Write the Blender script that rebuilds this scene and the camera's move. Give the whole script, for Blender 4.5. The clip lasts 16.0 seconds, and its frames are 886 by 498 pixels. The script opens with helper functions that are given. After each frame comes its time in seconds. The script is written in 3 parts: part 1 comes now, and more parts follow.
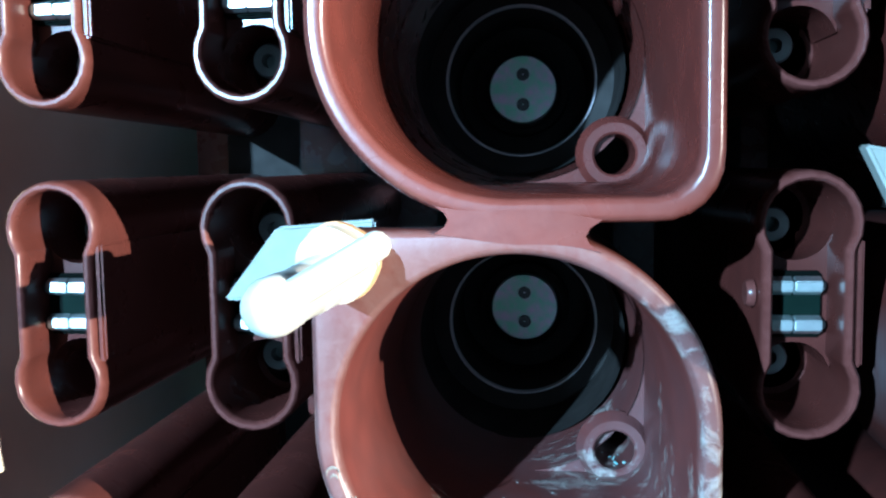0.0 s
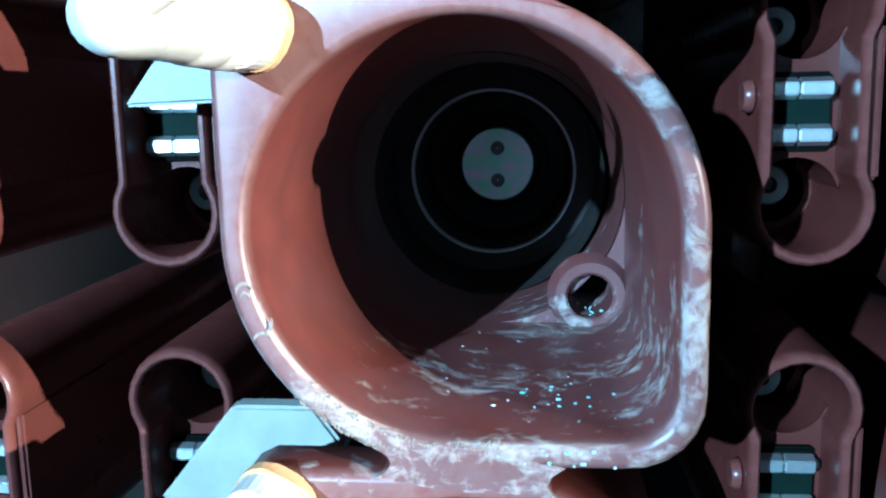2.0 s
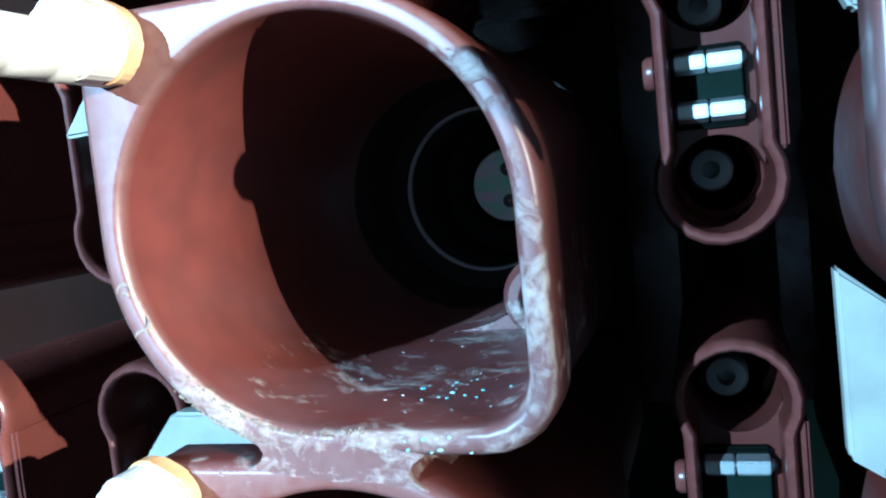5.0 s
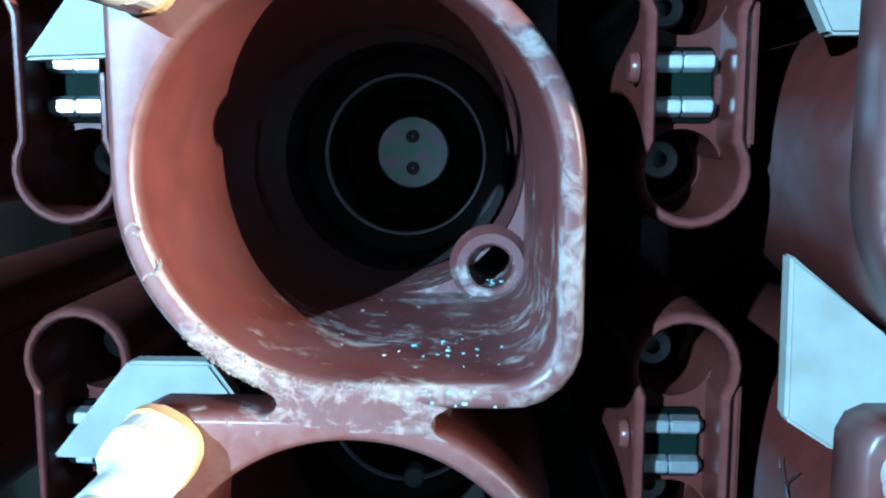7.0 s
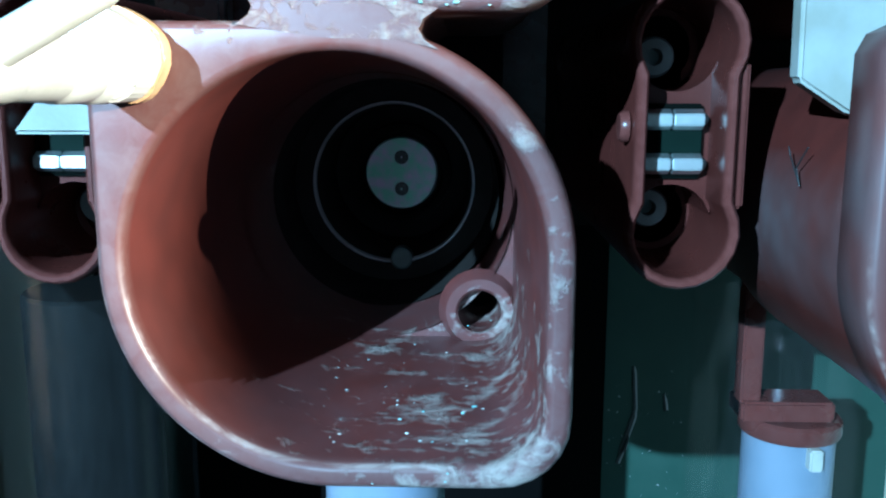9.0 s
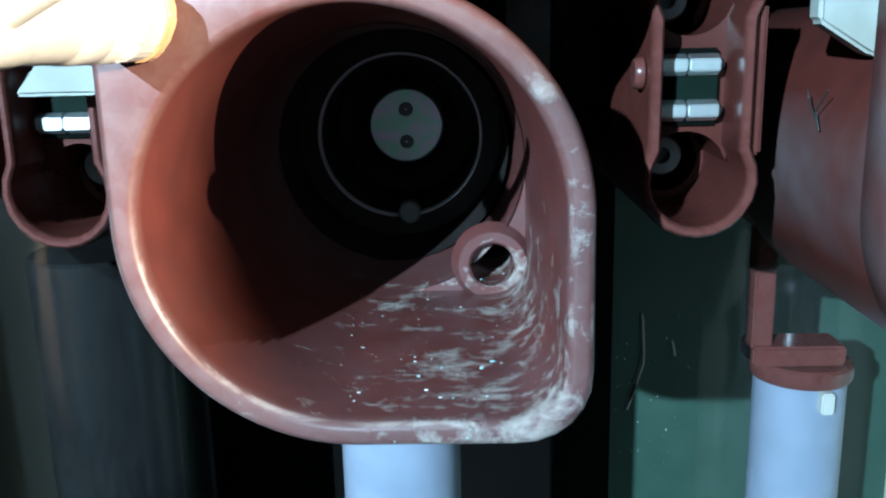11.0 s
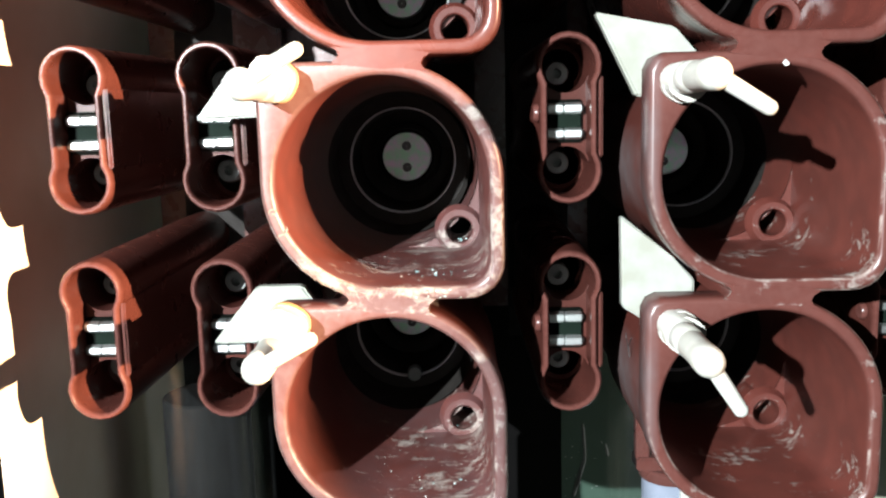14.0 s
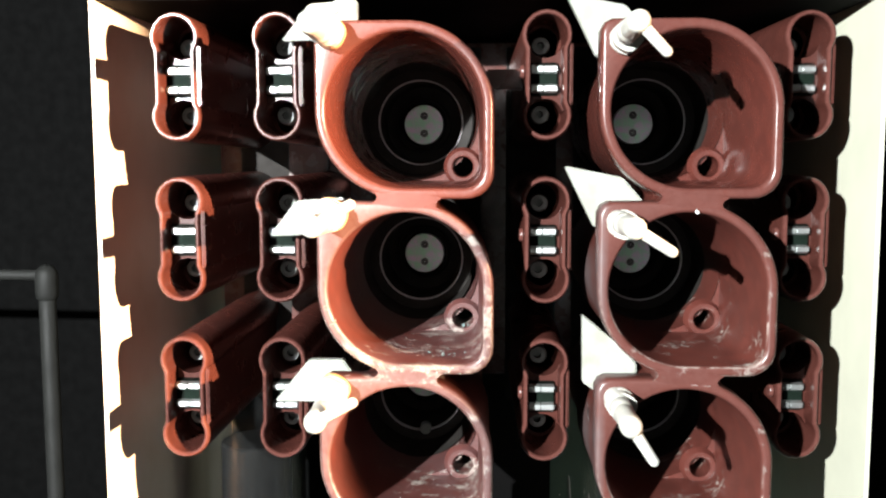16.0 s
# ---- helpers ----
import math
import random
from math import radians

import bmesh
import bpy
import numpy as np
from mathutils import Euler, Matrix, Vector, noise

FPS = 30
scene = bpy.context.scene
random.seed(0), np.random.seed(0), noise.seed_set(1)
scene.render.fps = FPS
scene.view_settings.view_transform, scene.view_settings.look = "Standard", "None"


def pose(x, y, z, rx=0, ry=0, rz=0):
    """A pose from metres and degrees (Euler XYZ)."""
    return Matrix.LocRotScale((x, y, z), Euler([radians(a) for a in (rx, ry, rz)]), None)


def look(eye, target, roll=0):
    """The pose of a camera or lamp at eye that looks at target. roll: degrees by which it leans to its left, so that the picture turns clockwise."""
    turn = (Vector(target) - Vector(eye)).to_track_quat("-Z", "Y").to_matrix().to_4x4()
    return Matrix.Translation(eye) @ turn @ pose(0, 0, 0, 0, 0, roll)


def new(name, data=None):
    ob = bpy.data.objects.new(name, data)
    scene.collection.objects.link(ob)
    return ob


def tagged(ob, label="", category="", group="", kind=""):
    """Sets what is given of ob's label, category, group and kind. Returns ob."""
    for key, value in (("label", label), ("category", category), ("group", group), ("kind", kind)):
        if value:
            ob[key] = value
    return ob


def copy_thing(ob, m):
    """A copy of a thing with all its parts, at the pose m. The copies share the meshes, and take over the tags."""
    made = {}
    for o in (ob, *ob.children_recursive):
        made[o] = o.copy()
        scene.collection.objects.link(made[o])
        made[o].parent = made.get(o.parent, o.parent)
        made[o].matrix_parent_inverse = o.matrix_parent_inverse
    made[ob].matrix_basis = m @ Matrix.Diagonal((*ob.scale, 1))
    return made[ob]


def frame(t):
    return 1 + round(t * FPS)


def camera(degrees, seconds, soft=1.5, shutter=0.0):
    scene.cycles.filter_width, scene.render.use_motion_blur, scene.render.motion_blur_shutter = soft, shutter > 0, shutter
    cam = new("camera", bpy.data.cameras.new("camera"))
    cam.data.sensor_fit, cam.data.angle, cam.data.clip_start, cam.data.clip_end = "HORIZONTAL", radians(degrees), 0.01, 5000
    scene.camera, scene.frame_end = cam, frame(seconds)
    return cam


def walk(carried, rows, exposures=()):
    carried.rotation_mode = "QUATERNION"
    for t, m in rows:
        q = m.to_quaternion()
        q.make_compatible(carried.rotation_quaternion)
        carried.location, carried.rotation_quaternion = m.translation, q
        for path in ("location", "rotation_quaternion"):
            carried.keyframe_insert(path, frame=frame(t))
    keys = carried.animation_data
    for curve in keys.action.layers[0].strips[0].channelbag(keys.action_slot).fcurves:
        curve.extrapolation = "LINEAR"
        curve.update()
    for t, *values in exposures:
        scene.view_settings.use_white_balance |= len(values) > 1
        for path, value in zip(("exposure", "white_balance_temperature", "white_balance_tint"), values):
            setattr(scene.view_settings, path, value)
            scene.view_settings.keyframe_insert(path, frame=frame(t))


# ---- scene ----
cam = camera(52.9, 16.0, 2.2)
PATH = [
    (0, (0.0476, 0.033, 1.049), (-0.1727, 2.014, 0.875), -0.9),
    (0.5, (0.0465, 0.034, 1.023), (-0.1818, 2.013, 0.838), -0.7),
    (1, (0.0543, 0.047, 1.01), (-0.1820, 2.024, 0.815), -0.7),
    (1.5, (0.0600, 0.057, 1.005), (-0.1753, 2.031, 0.789), -1.1),
    (2, (0.0605, 0.086, 0.996), (-0.1532, 2.047, 0.667), -1.3),
    (2.5, (0.07, 0.085, 0.997), (-0.13, 2.041, 0.631), -1.8),
    (3, (0.096, 0.085, 0.996), (-0.211, 2.028, 0.639), -2.6),
    (3.5, (0.138, 0.093, 0.992), (-0.449, 1.986, 0.729), -4.1),
    (4, (0.167, 0.104, 0.971), (-0.512, 1.977, 0.796), -5.4),
    (4.2, (0.179, 0.109, 0.961), (-0.554, 1.965, 0.833), -6.5),
    (6.5, (0.082, 0.075, 0.987), (-0.036, 2.053, 0.714), -1.1),
    (7.5, (0.077, 0.075, 0.942), (-0.001, 2.055, 0.674), 0.3),
    (8, (0.081, 0.076, 0.912), (0.006, 2.053, 0.611), -0.15),
    (8.5, (0.085, 0.077, 0.885), (0.007, 2.046, 0.546), -0.6),
    (9, (0.077, 0.081, 0.865), (0.022, 2.047, 0.505), 0.1),
    (9.5, (0.074, 0.087, 0.861), (0.029, 2.044, 0.451), -0.3),
    (12, (0.062, 0.083, 0.869), (0.003, 2.025, 0.395), -1.6),
    (12.5, (0.057, 0.08, 0.87), (0.004, 2.026, 0.412), -1.3),
    (13, (0.063, 0.052, 0.891), (0.015, 1.997, 0.424), -1.6),
    (13.2, (0.068, 0.016, 0.91), (0.013, 1.963, 0.454), -1.7),
    (13.5, (0.067, -0.056, 0.942), (0.026, 1.901, 0.534), -1.8),
    (14, (0.084, -0.184, 1.0), (0.042, 1.791, 0.687), -1.5),
    (14.5, (0.091, -0.266, 1.025), (0.043, 1.716, 0.756), -0.9),
    (15, (0.094, -0.321, 1.043), (0.028, 1.663, 0.805), -0.7),
    (15.5, (0.095, -0.352, 1.053), (0.025, 1.635, 0.836), -0.3),
    (16, (0.098, -0.379, 1.061), (0.017, 1.61, 0.865), -0.1),
]
EXPOSURES = [(0.0, 0.05, 4120, -10), (1.5, 0.05, 3980, -11), (4.2, 0.12, 4060, -10), (6.3, 0.0, 4100, -9), (9.0, 0.05, 4080, -13), (9.7, 0.05, 4200, -13), (11.8, 0.15, 5100, -1), (13.0, 0.15, 5450, 4), (13.6, 0.35, 6200, 8), (14.2, 0.7, 6800, 12), (15.0, 0.75, 6950, 13), (16.0, 0.75, 6950, 13)]
walk(cam, [(t, look(eye, target, roll)) for t, eye, target, roll in PATH], EXPOSURES)

# ---- light ----
world = bpy.data.worlds.new("world")
scene.world = world
world.use_nodes = True
world.node_tree.nodes["Background"].inputs[0].default_value = (0.6, 0.7, 0.9, 1)
world.node_tree.nodes["Background"].inputs[1].default_value = 0.02


def lamp(name, kind, at, target, power, colour):
    data = bpy.data.lights.new(name, kind)
    data.energy, data.color = power, colour
    ob = new(name, data)
    ob.matrix_world = look(at, target)
    return ob


torch = lamp("torch_lamp", "SPOT", (1.75, -0.80, 1.27), (-0.104, -0.051, 1.018), 1100, (1.0, 0.655, 0.41))
torch.data.spot_size, torch.data.spot_blend, torch.data.shadow_soft_size = radians(27.4), 0.34, 0.008
work = lamp("work_lamp", "POINT", (-0.72, -1.28, 1.40), (0, 0.3, 1), 430, (0.86, 0.95, 1.0))
work.data.shadow_soft_size = 0.012
# Added fill, no visible source: brightens contact plates and dark insides.
plate_fill = lamp("plate_fill_light", "AREA", (-0.05, -2.0, 0.9), (-0.05, 0.0, 0.9), 0.6, (0.92, 1.0, 0.96))
plate_fill.data.shape, plate_fill.data.size, plate_fill.data.size_y = "RECTANGLE", 0.35, 1.2


# ---- materials ----
def shader(name, colour, rough=0.5, metal=0.0, colour2=None, scale=40.0, bump=0.0, bump_scale=400.0, spec=0.5, detail=6.0):
    m = bpy.data.materials.new(name)
    m.use_nodes = True
    n, l = m.node_tree.nodes, m.node_tree.links
    b = n["Principled BSDF"]
    b.inputs["Roughness"].default_value = rough
    b.inputs["Metallic"].default_value = metal
    b.inputs["Specular IOR Level"].default_value = spec
    co = n.new("ShaderNodeTexCoord")
    a = n.new("ShaderNodeTexNoise")
    a.inputs["Scale"].default_value, a.inputs["Detail"].default_value = scale, detail
    l.new(co.outputs["Object"], a.inputs["Vector"])
    mix = n.new("ShaderNodeMix")
    mix.data_type = "RGBA"
    mix.inputs[6].default_value = (*colour, 1)
    mix.inputs[7].default_value = (*(colour2 or [c * 0.75 for c in colour]), 1)
    ramp = n.new("ShaderNodeMapRange")
    ramp.inputs[1].default_value, ramp.inputs[2].default_value = 0.35, 0.65
    l.new(a.outputs["Fac"], ramp.inputs[0])
    l.new(ramp.outputs[0], mix.inputs[0])
    l.new(mix.outputs[2], b.inputs["Base Color"])
    r = n.new("ShaderNodeMapRange")
    r.inputs[3].default_value, r.inputs[4].default_value = rough * 0.8, min(1.0, rough * 1.25)
    l.new(a.outputs["Fac"], r.inputs[0])
    l.new(r.outputs[0], b.inputs["Roughness"])
    if bump:
        f = n.new("ShaderNodeTexNoise")
        f.inputs["Scale"].default_value, f.inputs["Detail"].default_value = bump_scale, 4
        l.new(co.outputs["Object"], f.inputs["Vector"])
        bn = n.new("ShaderNodeBump")
        bn.inputs["Strength"].default_value, bn.inputs["Distance"].default_value = bump, 0.001
        l.new(f.outputs["Fac"], bn.inputs["Height"])
        l.new(bn.outputs[0], b.inputs["Normal"])
    return m


RED, RED2 = (0.094, 0.0228, 0.0168), (0.072, 0.0185, 0.014)


def tinted(n, l, b, fac, colour):
    """Lays a colour over what the base colour is, by a factor."""
    mix = n.new("ShaderNodeMix")
    mix.data_type = "RGBA"
    l.new(b.inputs["Base Color"].links[0].from_socket, mix.inputs[6])
    mix.inputs[7].default_value = (*colour, 1)
    l.new(fac, mix.inputs[0])
    l.new(mix.outputs[2], b.inputs["Base Color"])


def ranged(n, l, value, a0, a1, b0, b1):
    r = n.new("ShaderNodeMapRange")
    for i, v in enumerate((a0, a1, b0, b1)):
        r.inputs[i + 1].default_value = v
    l.new(value, r.inputs[0])
    return r.outputs[0]


def maths(n, l, op, a, c):
    m = n.new("ShaderNodeMath")
    m.operation = op
    for i, v in enumerate((a, c)):
        if isinstance(v, float):
            m.inputs[i].default_value = v
        else:
            l.new(v, m.inputs[i])
    return m.outputs[0]


def noise_of(n, l, co, scale, stretch, detail, warp, seed):
    mp = n.new("ShaderNodeMapping")
    mp.inputs["Location"].default_value = (seed, seed * 0.7, seed * 1.3)
    mp.inputs["Scale"].default_value = stretch
    l.new(co.outputs["Object"], mp.inputs["Vector"])
    a = n.new("ShaderNodeTexNoise")
    a.inputs["Scale"].default_value, a.inputs["Detail"].default_value = scale, detail
    a.inputs["Roughness"].default_value, a.inputs["Distortion"].default_value = 0.62, warp
    l.new(mp.outputs[0], a.inputs["Vector"])
    return a.outputs["Fac"]


def cast_resin(name, rim, chalk=0.0, seed=1.0, rough=0.33, crown=-0.22, crust=0.0, flank=0.0, base=(RED, RED2)):
    """Red-brown cast resin: a paler rim in front of the depth rim, and chalky deposits towards the lower edge."""
    m = shader(name, base[0], rough, 0, base[1], 60, 0.06, 320)
    n, l = m.node_tree.nodes, m.node_tree.links
    b = n["Principled BSDF"]
    co = n.new("ShaderNodeTexCoord")
    sep = n.new("ShaderNodeSeparateXYZ")
    l.new(co.outputs["Object"], sep.inputs[0])
    blotch = noise_of(n, l, co, 150, (1, 1, 1), 10, 0.6, seed)
    front = ranged(n, l, sep.outputs[1], rim + 0.006, rim + 0.001, 0.0, 1.0)
    rim_pale = maths(n, l, "MULTIPLY", front, ranged(n, l, blotch, 0.30, 0.70, 0.25, 0.85))
    tinted(n, l, b, rim_pale, (0.135, 0.084, 0.078) if chalk > 0.03 else (0.112, 0.042, 0.035))
    drift = maths(n, l, "ADD", sep.outputs[2], maths(n, l, "MULTIPLY", sep.outputs[0], -0.45))
    # Film over the resin; its greyish sheen is put into the tint too.
    sheen_film = ranged(n, l, noise_of(n, l, co, 22, (1, 0.6, 1), 5, 0.8, seed + 4), 0.30, 0.78, 0.05, 0.28 + 2.5 * chalk)
    if chalk > 0.03:
        sheen_film = maths(n, l, "MULTIPLY", sheen_film, ranged(n, l, drift, 0.02, -0.06, 0.2, 1.3))
    tinted(n, l, b, sheen_film, (0.096, 0.062, 0.064) if chalk > 0.03 else (0.086, 0.034, 0.027))
    if flank:
        side = maths(n, l, "MULTIPLY", ranged(n, l, sep.outputs[0], -0.064, -0.071, 0.0, 1.0), ranged(n, l, noise_of(n, l, co, 13, (1, 1, 1), 3, 0.2, seed + 21), 0.36, 0.66, 0.0, flank))
        tinted(n, l, b, side, (0.150, 0.142, 0.145))
    if chalk:
        low = maths(n, l, "MAXIMUM", ranged(n, l, drift, 0.02, -0.08, -0.22, chalk), ranged(n, l, sep.outputs[2], 0.050, 0.072, -0.22, crown))
        slant = maths(n, l, "ADD", sep.outputs[2], maths(n, l, "MULTIPLY", sep.outputs[0], -0.9))
        edge = maths(n, l, "MULTIPLY", ranged(n, l, sep.outputs[1], rim + 0.008, rim + 0.001, 0.0, 1.0), ranged(n, l, slant, 0.035, -0.01, 0.0, 1.0))
        low = maths(n, l, "MAXIMUM", low, ranged(n, l, edge, 0.0, 1.0, -0.22, crust))
        bx, bz = maths(n, l, "SUBTRACT", sep.outputs[0], 0.0452), maths(n, l, "SUBTRACT", sep.outputs[2], -0.0462)
        away = maths(n, l, "SQRT", maths(n, l, "ADD", maths(n, l, "MULTIPLY", bx, bx), maths(n, l, "MULTIPLY", bz, bz)), 0.0)
        low = maths(n, l, "MAXIMUM", low, ranged(n, l, away, 0.024, 0.012, -0.22, 1.2 * chalk))
        streak = noise_of(n, l, co, 64, (0.4, 1.3, 0.8), 12, 1.1, seed + 9)
        coarse = ranged(n, l, noise_of(n, l, co, 30, (0.7, 0.8, 1), 4, 1.0, seed + 15), 0.3, 0.7, -0.17, 0.10)
        both = maths(n, l, "ADD", maths(n, l, "MULTIPLY", maths(n, l, "ADD", blotch, streak), 0.5), maths(n, l, "ADD", low, coarse))
        lip = maths(n, l, "MULTIPLY", ranged(n, l, sep.outputs[1], rim + 0.0002, rim + 0.0009, 0.0, 1.0), ranged(n, l, sep.outputs[1], rim + 0.0026, rim + 0.0016, 0.0, 1.0))
        lip = maths(n, l, "MULTIPLY", lip, ranged(n, l, sep.outputs[2], 0.01, -0.03, 0.0, 1.0))
        tinted(n, l, b, maths(n, l, "MULTIPLY", lip, ranged(n, l, streak, 0.45, 0.60, 0.0, 0.75)), (0.33, 0.27, 0.24))
        fac = ranged(n, l, both, 0.55, 0.69, 0.0, 0.85)
        tinted(n, l, b, fac, (0.29, 0.255, 0.225))
        l.new(ranged(n, l, fac, 0.0, 1.0, rough, 0.8), b.inputs["Roughness"])
        bn = n.new("ShaderNodeBump")
        bn.inputs["Strength"].default_value, bn.inputs["Distance"].default_value = 0.5, 0.0015
        l.new(fac, bn.inputs["Height"])
        l.new(bn.outputs[0], b.inputs["Normal"])
    return m


resin = cast_resin("red_brown_resin", 0.34, 0.0, 2.0, 0.27)
# Darker than the columns' resin: shade on the sleeves' sides is in the base.
shaded_sleeve_resin = cast_resin("shaded_sleeve_resin", 0.0, 0.0, 5.0, 0.28, base=((0.060, 0.0165, 0.0125), (0.046, 0.013, 0.010)))
shaded_sleeve_resin.node_tree.nodes["Principled BSDF"].inputs["Specular IOR Level"].default_value = 0.3
resin_dusty = cast_resin("dusty_red_brown_resin", 0.34, 0.03, 8.0, 0.36, crust=0.05, flank=0.6)
crusted = cast_resin("crusted_resin", 0.34, 0.085, 3.1, 0.40, crust=0.125)
streaked = cast_resin("streaked_resin", 0.34, 0.095, 7.7, 0.40, 0.0, 0.03)
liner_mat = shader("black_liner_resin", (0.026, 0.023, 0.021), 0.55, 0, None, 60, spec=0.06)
plate_mat = shader("zinc_contact_plate", (0.86, 0.72, 0.86), 0.36, 0.2, (0.54, 0.86, 0.66), 120, 0.05, 600, detail=3.0)
steel = shader("bright_plated_steel", (0.78, 0.81, 0.80), 0.42, 1.0, (0.55, 0.6, 0.58), 120)
dark_steel = shader("dull_dark_steel", (0.10, 0.10, 0.10), 0.45, 0.8)
white_plastic = shader("white_plastic", (0.50, 0.50, 0.46), 0.38, 0, (0.44, 0.435, 0.38), 70, 0.1, 500)
flag_plastic = shader("dull_white_plastic", (0.31, 0.32, 0.29), 0.5, 0, (0.25, 0.255, 0.215), 55, 0.1, 500, spec=0.3)
near_black = shader("near_black_sheet", (0.0025, 0.0025, 0.0025), 0.7, 0, (0.004, 0.0035, 0.0035), 12, spec=0.04)
amber_plastic = shader("yellowed_plastic", (0.42, 0.23, 0.09), 0.35, 0, (0.55, 0.40, 0.22), 60)
strip_green = shader("dark_green_strip", (0.006, 0.011, 0.008), 0.6, spec=0.03)
black_mat = shader("cavity_shade_black", (0.004, 0.005, 0.004), 0.8, spec=0.02)
grey_ring = shader("grey_rubber_ring", (0.20, 0.225, 0.215), 0.5)
worn_edge = shader("worn_pale_edge", (0.5, 0.48, 0.5), 0.4)
white_paint = shader("cream_sheet_paint", (0.74, 0.66, 0.55), 0.5, 0, (0.68, 0.58, 0.46), 15, 0.05, 200)
pale_paint = shader("pale_beige_paint", (0.55, 0.55, 0.44), 0.5, 0, (0.5, 0.5, 0.4), 15)
green_paint = shader("green_paint", (0.027, 0.055, 0.040), 0.45, 0, (0.033, 0.063, 0.046), 30, 0.2, 120)
grey_tube = shader("grey_blue_tube", (0.24, 0.27, 0.34), 0.35, 0, (0.19, 0.22, 0.28), 30)
shaded_tube = shader("shaded_post_tube", (0.010, 0.010, 0.0095), 0.35, 0, (0.006, 0.006, 0.006), 20, spec=0.12)
pipe_grey = shader("dull_grey_pipe", (0.014, 0.0145, 0.0135), 0.6, spec=0.2)
room_dark = shader("unlit_room_black", (0.005, 0.005, 0.005), 0.9, spec=0.05)


# ---- mesh helpers ----
def part(name, bm, material, parent=None, label="", smooth=True):
    me = bpy.data.meshes.new(name)
    bmesh.ops.recalc_face_normals(bm, faces=bm.faces[:])
    bm.to_mesh(me)
    bm.free()
    me.materials.append(material)
    for p in me.polygons:
        p.use_smooth = smooth
    if smooth:
        me.set_sharp_from_angle(angle=radians(40))
    ob = new(name, me)
    if parent:
        ob.parent = parent
    if label:
        tagged(ob, label)
    return ob


def thing(name, at, label, category, group="", kind=""):
    ob = new(name)
    ob.empty_display_size = 0.01
    ob.location = at
    return tagged(ob, label, category, group, kind)


def loft(bm, loops, cap_start=False, cap_end=False):
    rows = [[bm.verts.new(p) for p in loop] for loop in loops]
    n = len(rows[0])
    for a, b in zip(rows, rows[1:]):
        for i in range(n):
            bm.faces.new((a[i], a[(i + 1) % n], b[(i + 1) % n], b[i]))
    if cap_start:
        bm.faces.new(rows[0])
    if cap_end:
        bm.faces.new(rows[-1])
    return bm


def ring(r, y, cx=0.0, cz=0.0, n=32):
    return [(cx + r * math.cos(2 * math.pi * i / n), y, cz + r * math.sin(2 * math.pi * i / n)) for i in range(n)]


def turned(stations, n=32, cx=0.0, cz=0.0, caps=(True, True)):
    """A body turned round the y axis: (radius, y) stations."""
    return loft(bmesh.new(), [ring(r, y, cx, cz, n) for r, y in stations], *caps)


def box(x0, x1, y0, y1, z0, z1, bevel=0.0):
    bm = bmesh.new()
    bmesh.ops.create_cube(bm, size=1)
    for v in bm.verts:
        v.co = ((x0 + x1) / 2 + v.co.x * (x1 - x0), (y0 + y1) / 2 + v.co.y * (y1 - y0), (z0 + z1) / 2 + v.co.z * (z1 - z0))
    if bevel:
        bmesh.ops.bevel(bm, geom=bm.edges[:], offset=bevel, segments=2, affect="EDGES")
    return bm


def prism(points, y0, y1, bevel=0.0):
    """A plate: a closed outline in x and z, from y0 to y1."""
    bm = loft(bmesh.new(), [[(x, y0, z) for x, z in points], [(x, y1, z) for x, z in points]], True, True)
    if bevel:
        bmesh.ops.bevel(bm, geom=bm.edges[:], offset=bevel, segments=3, affect="EDGES")
    return bm


def rod(a, b, r, n=20, r2=None):
    """A round rod from a to b with rounded ends."""
    a, b = Vector(a), Vector(b)
    d = (b - a).normalized()
    u = d.orthogonal().normalized()
    w = d.cross(u)
    r2 = r2 or r
    loops = []
    for c, rr, k in ((a, r, (-1.0, -0.8, -0.4, 0)), (b, r2, (0, 0.4, 0.8, 1.0))):
        for f in k:
            q = max(0.05, math.sqrt(max(0, 1 - f * f))) * rr
            loops.append([c + d * f * rr + (u * math.cos(t) + w * math.sin(t)) * q for t in (2 * math.pi * i / n for i in range(n))])
    return loft(bmesh.new(), loops, True, True)


# ---- setting ----
def wall(name, bm, material, label, category="wall"):
    return tagged(part(name, bm, material, None, "", False), label, category, "", "structure")


XL, XR, TOP, FRONT, BACK = -0.247, 0.448, 1.205, 0.42, 0.70
wall("wall_west", box(XL - 0.004, XL, FRONT, 0.86, 0.3, TOP + 0.02), white_paint, "cream painted sheet steel side of the cabinet")
wall("wall_east", box(XR, XR + 0.004, FRONT, 0.86, 0.3, TOP + 0.02), pale_paint, "pale beige painted sheet steel side of the cabinet")
wall("ceiling", box(XL, XR, FRONT + 0.004, 0.86, TOP, TOP + 0.02), near_black, "near-black sheet steel top of the cabinet", "ceiling")
wall("wall_north", box(0.197, XR, 0.83, 0.86, 0.3, TOP), green_paint, "green painted steel rear panel with scratches")
# Rear left of the green: the shade there is put into this panel's colour.
wall("wall_north_2", box(XL, 0.197, 0.826, 0.86, 0.3, TOP), near_black, "near-black rear panel, shade put into its colour")
wall("floor", box(XL, XR, FRONT, 0.83, 0.28, 0.3), green_paint, "green painted cabinet floor", "floor")
# Added box round the cabinet; the unlit room's darkness is its colour.
wall("room_floor", box(-2, 2, -2.5, 1.6, -0.02, 0.0), room_dark, "added near-black floor, the unlit room's dark in its colour", "floor")
wall("room_ceiling", box(-2, 2, -2.5, 1.6, 2.5, 2.52), room_dark, "added near-black ceiling, the unlit room's dark in its colour", "ceiling")
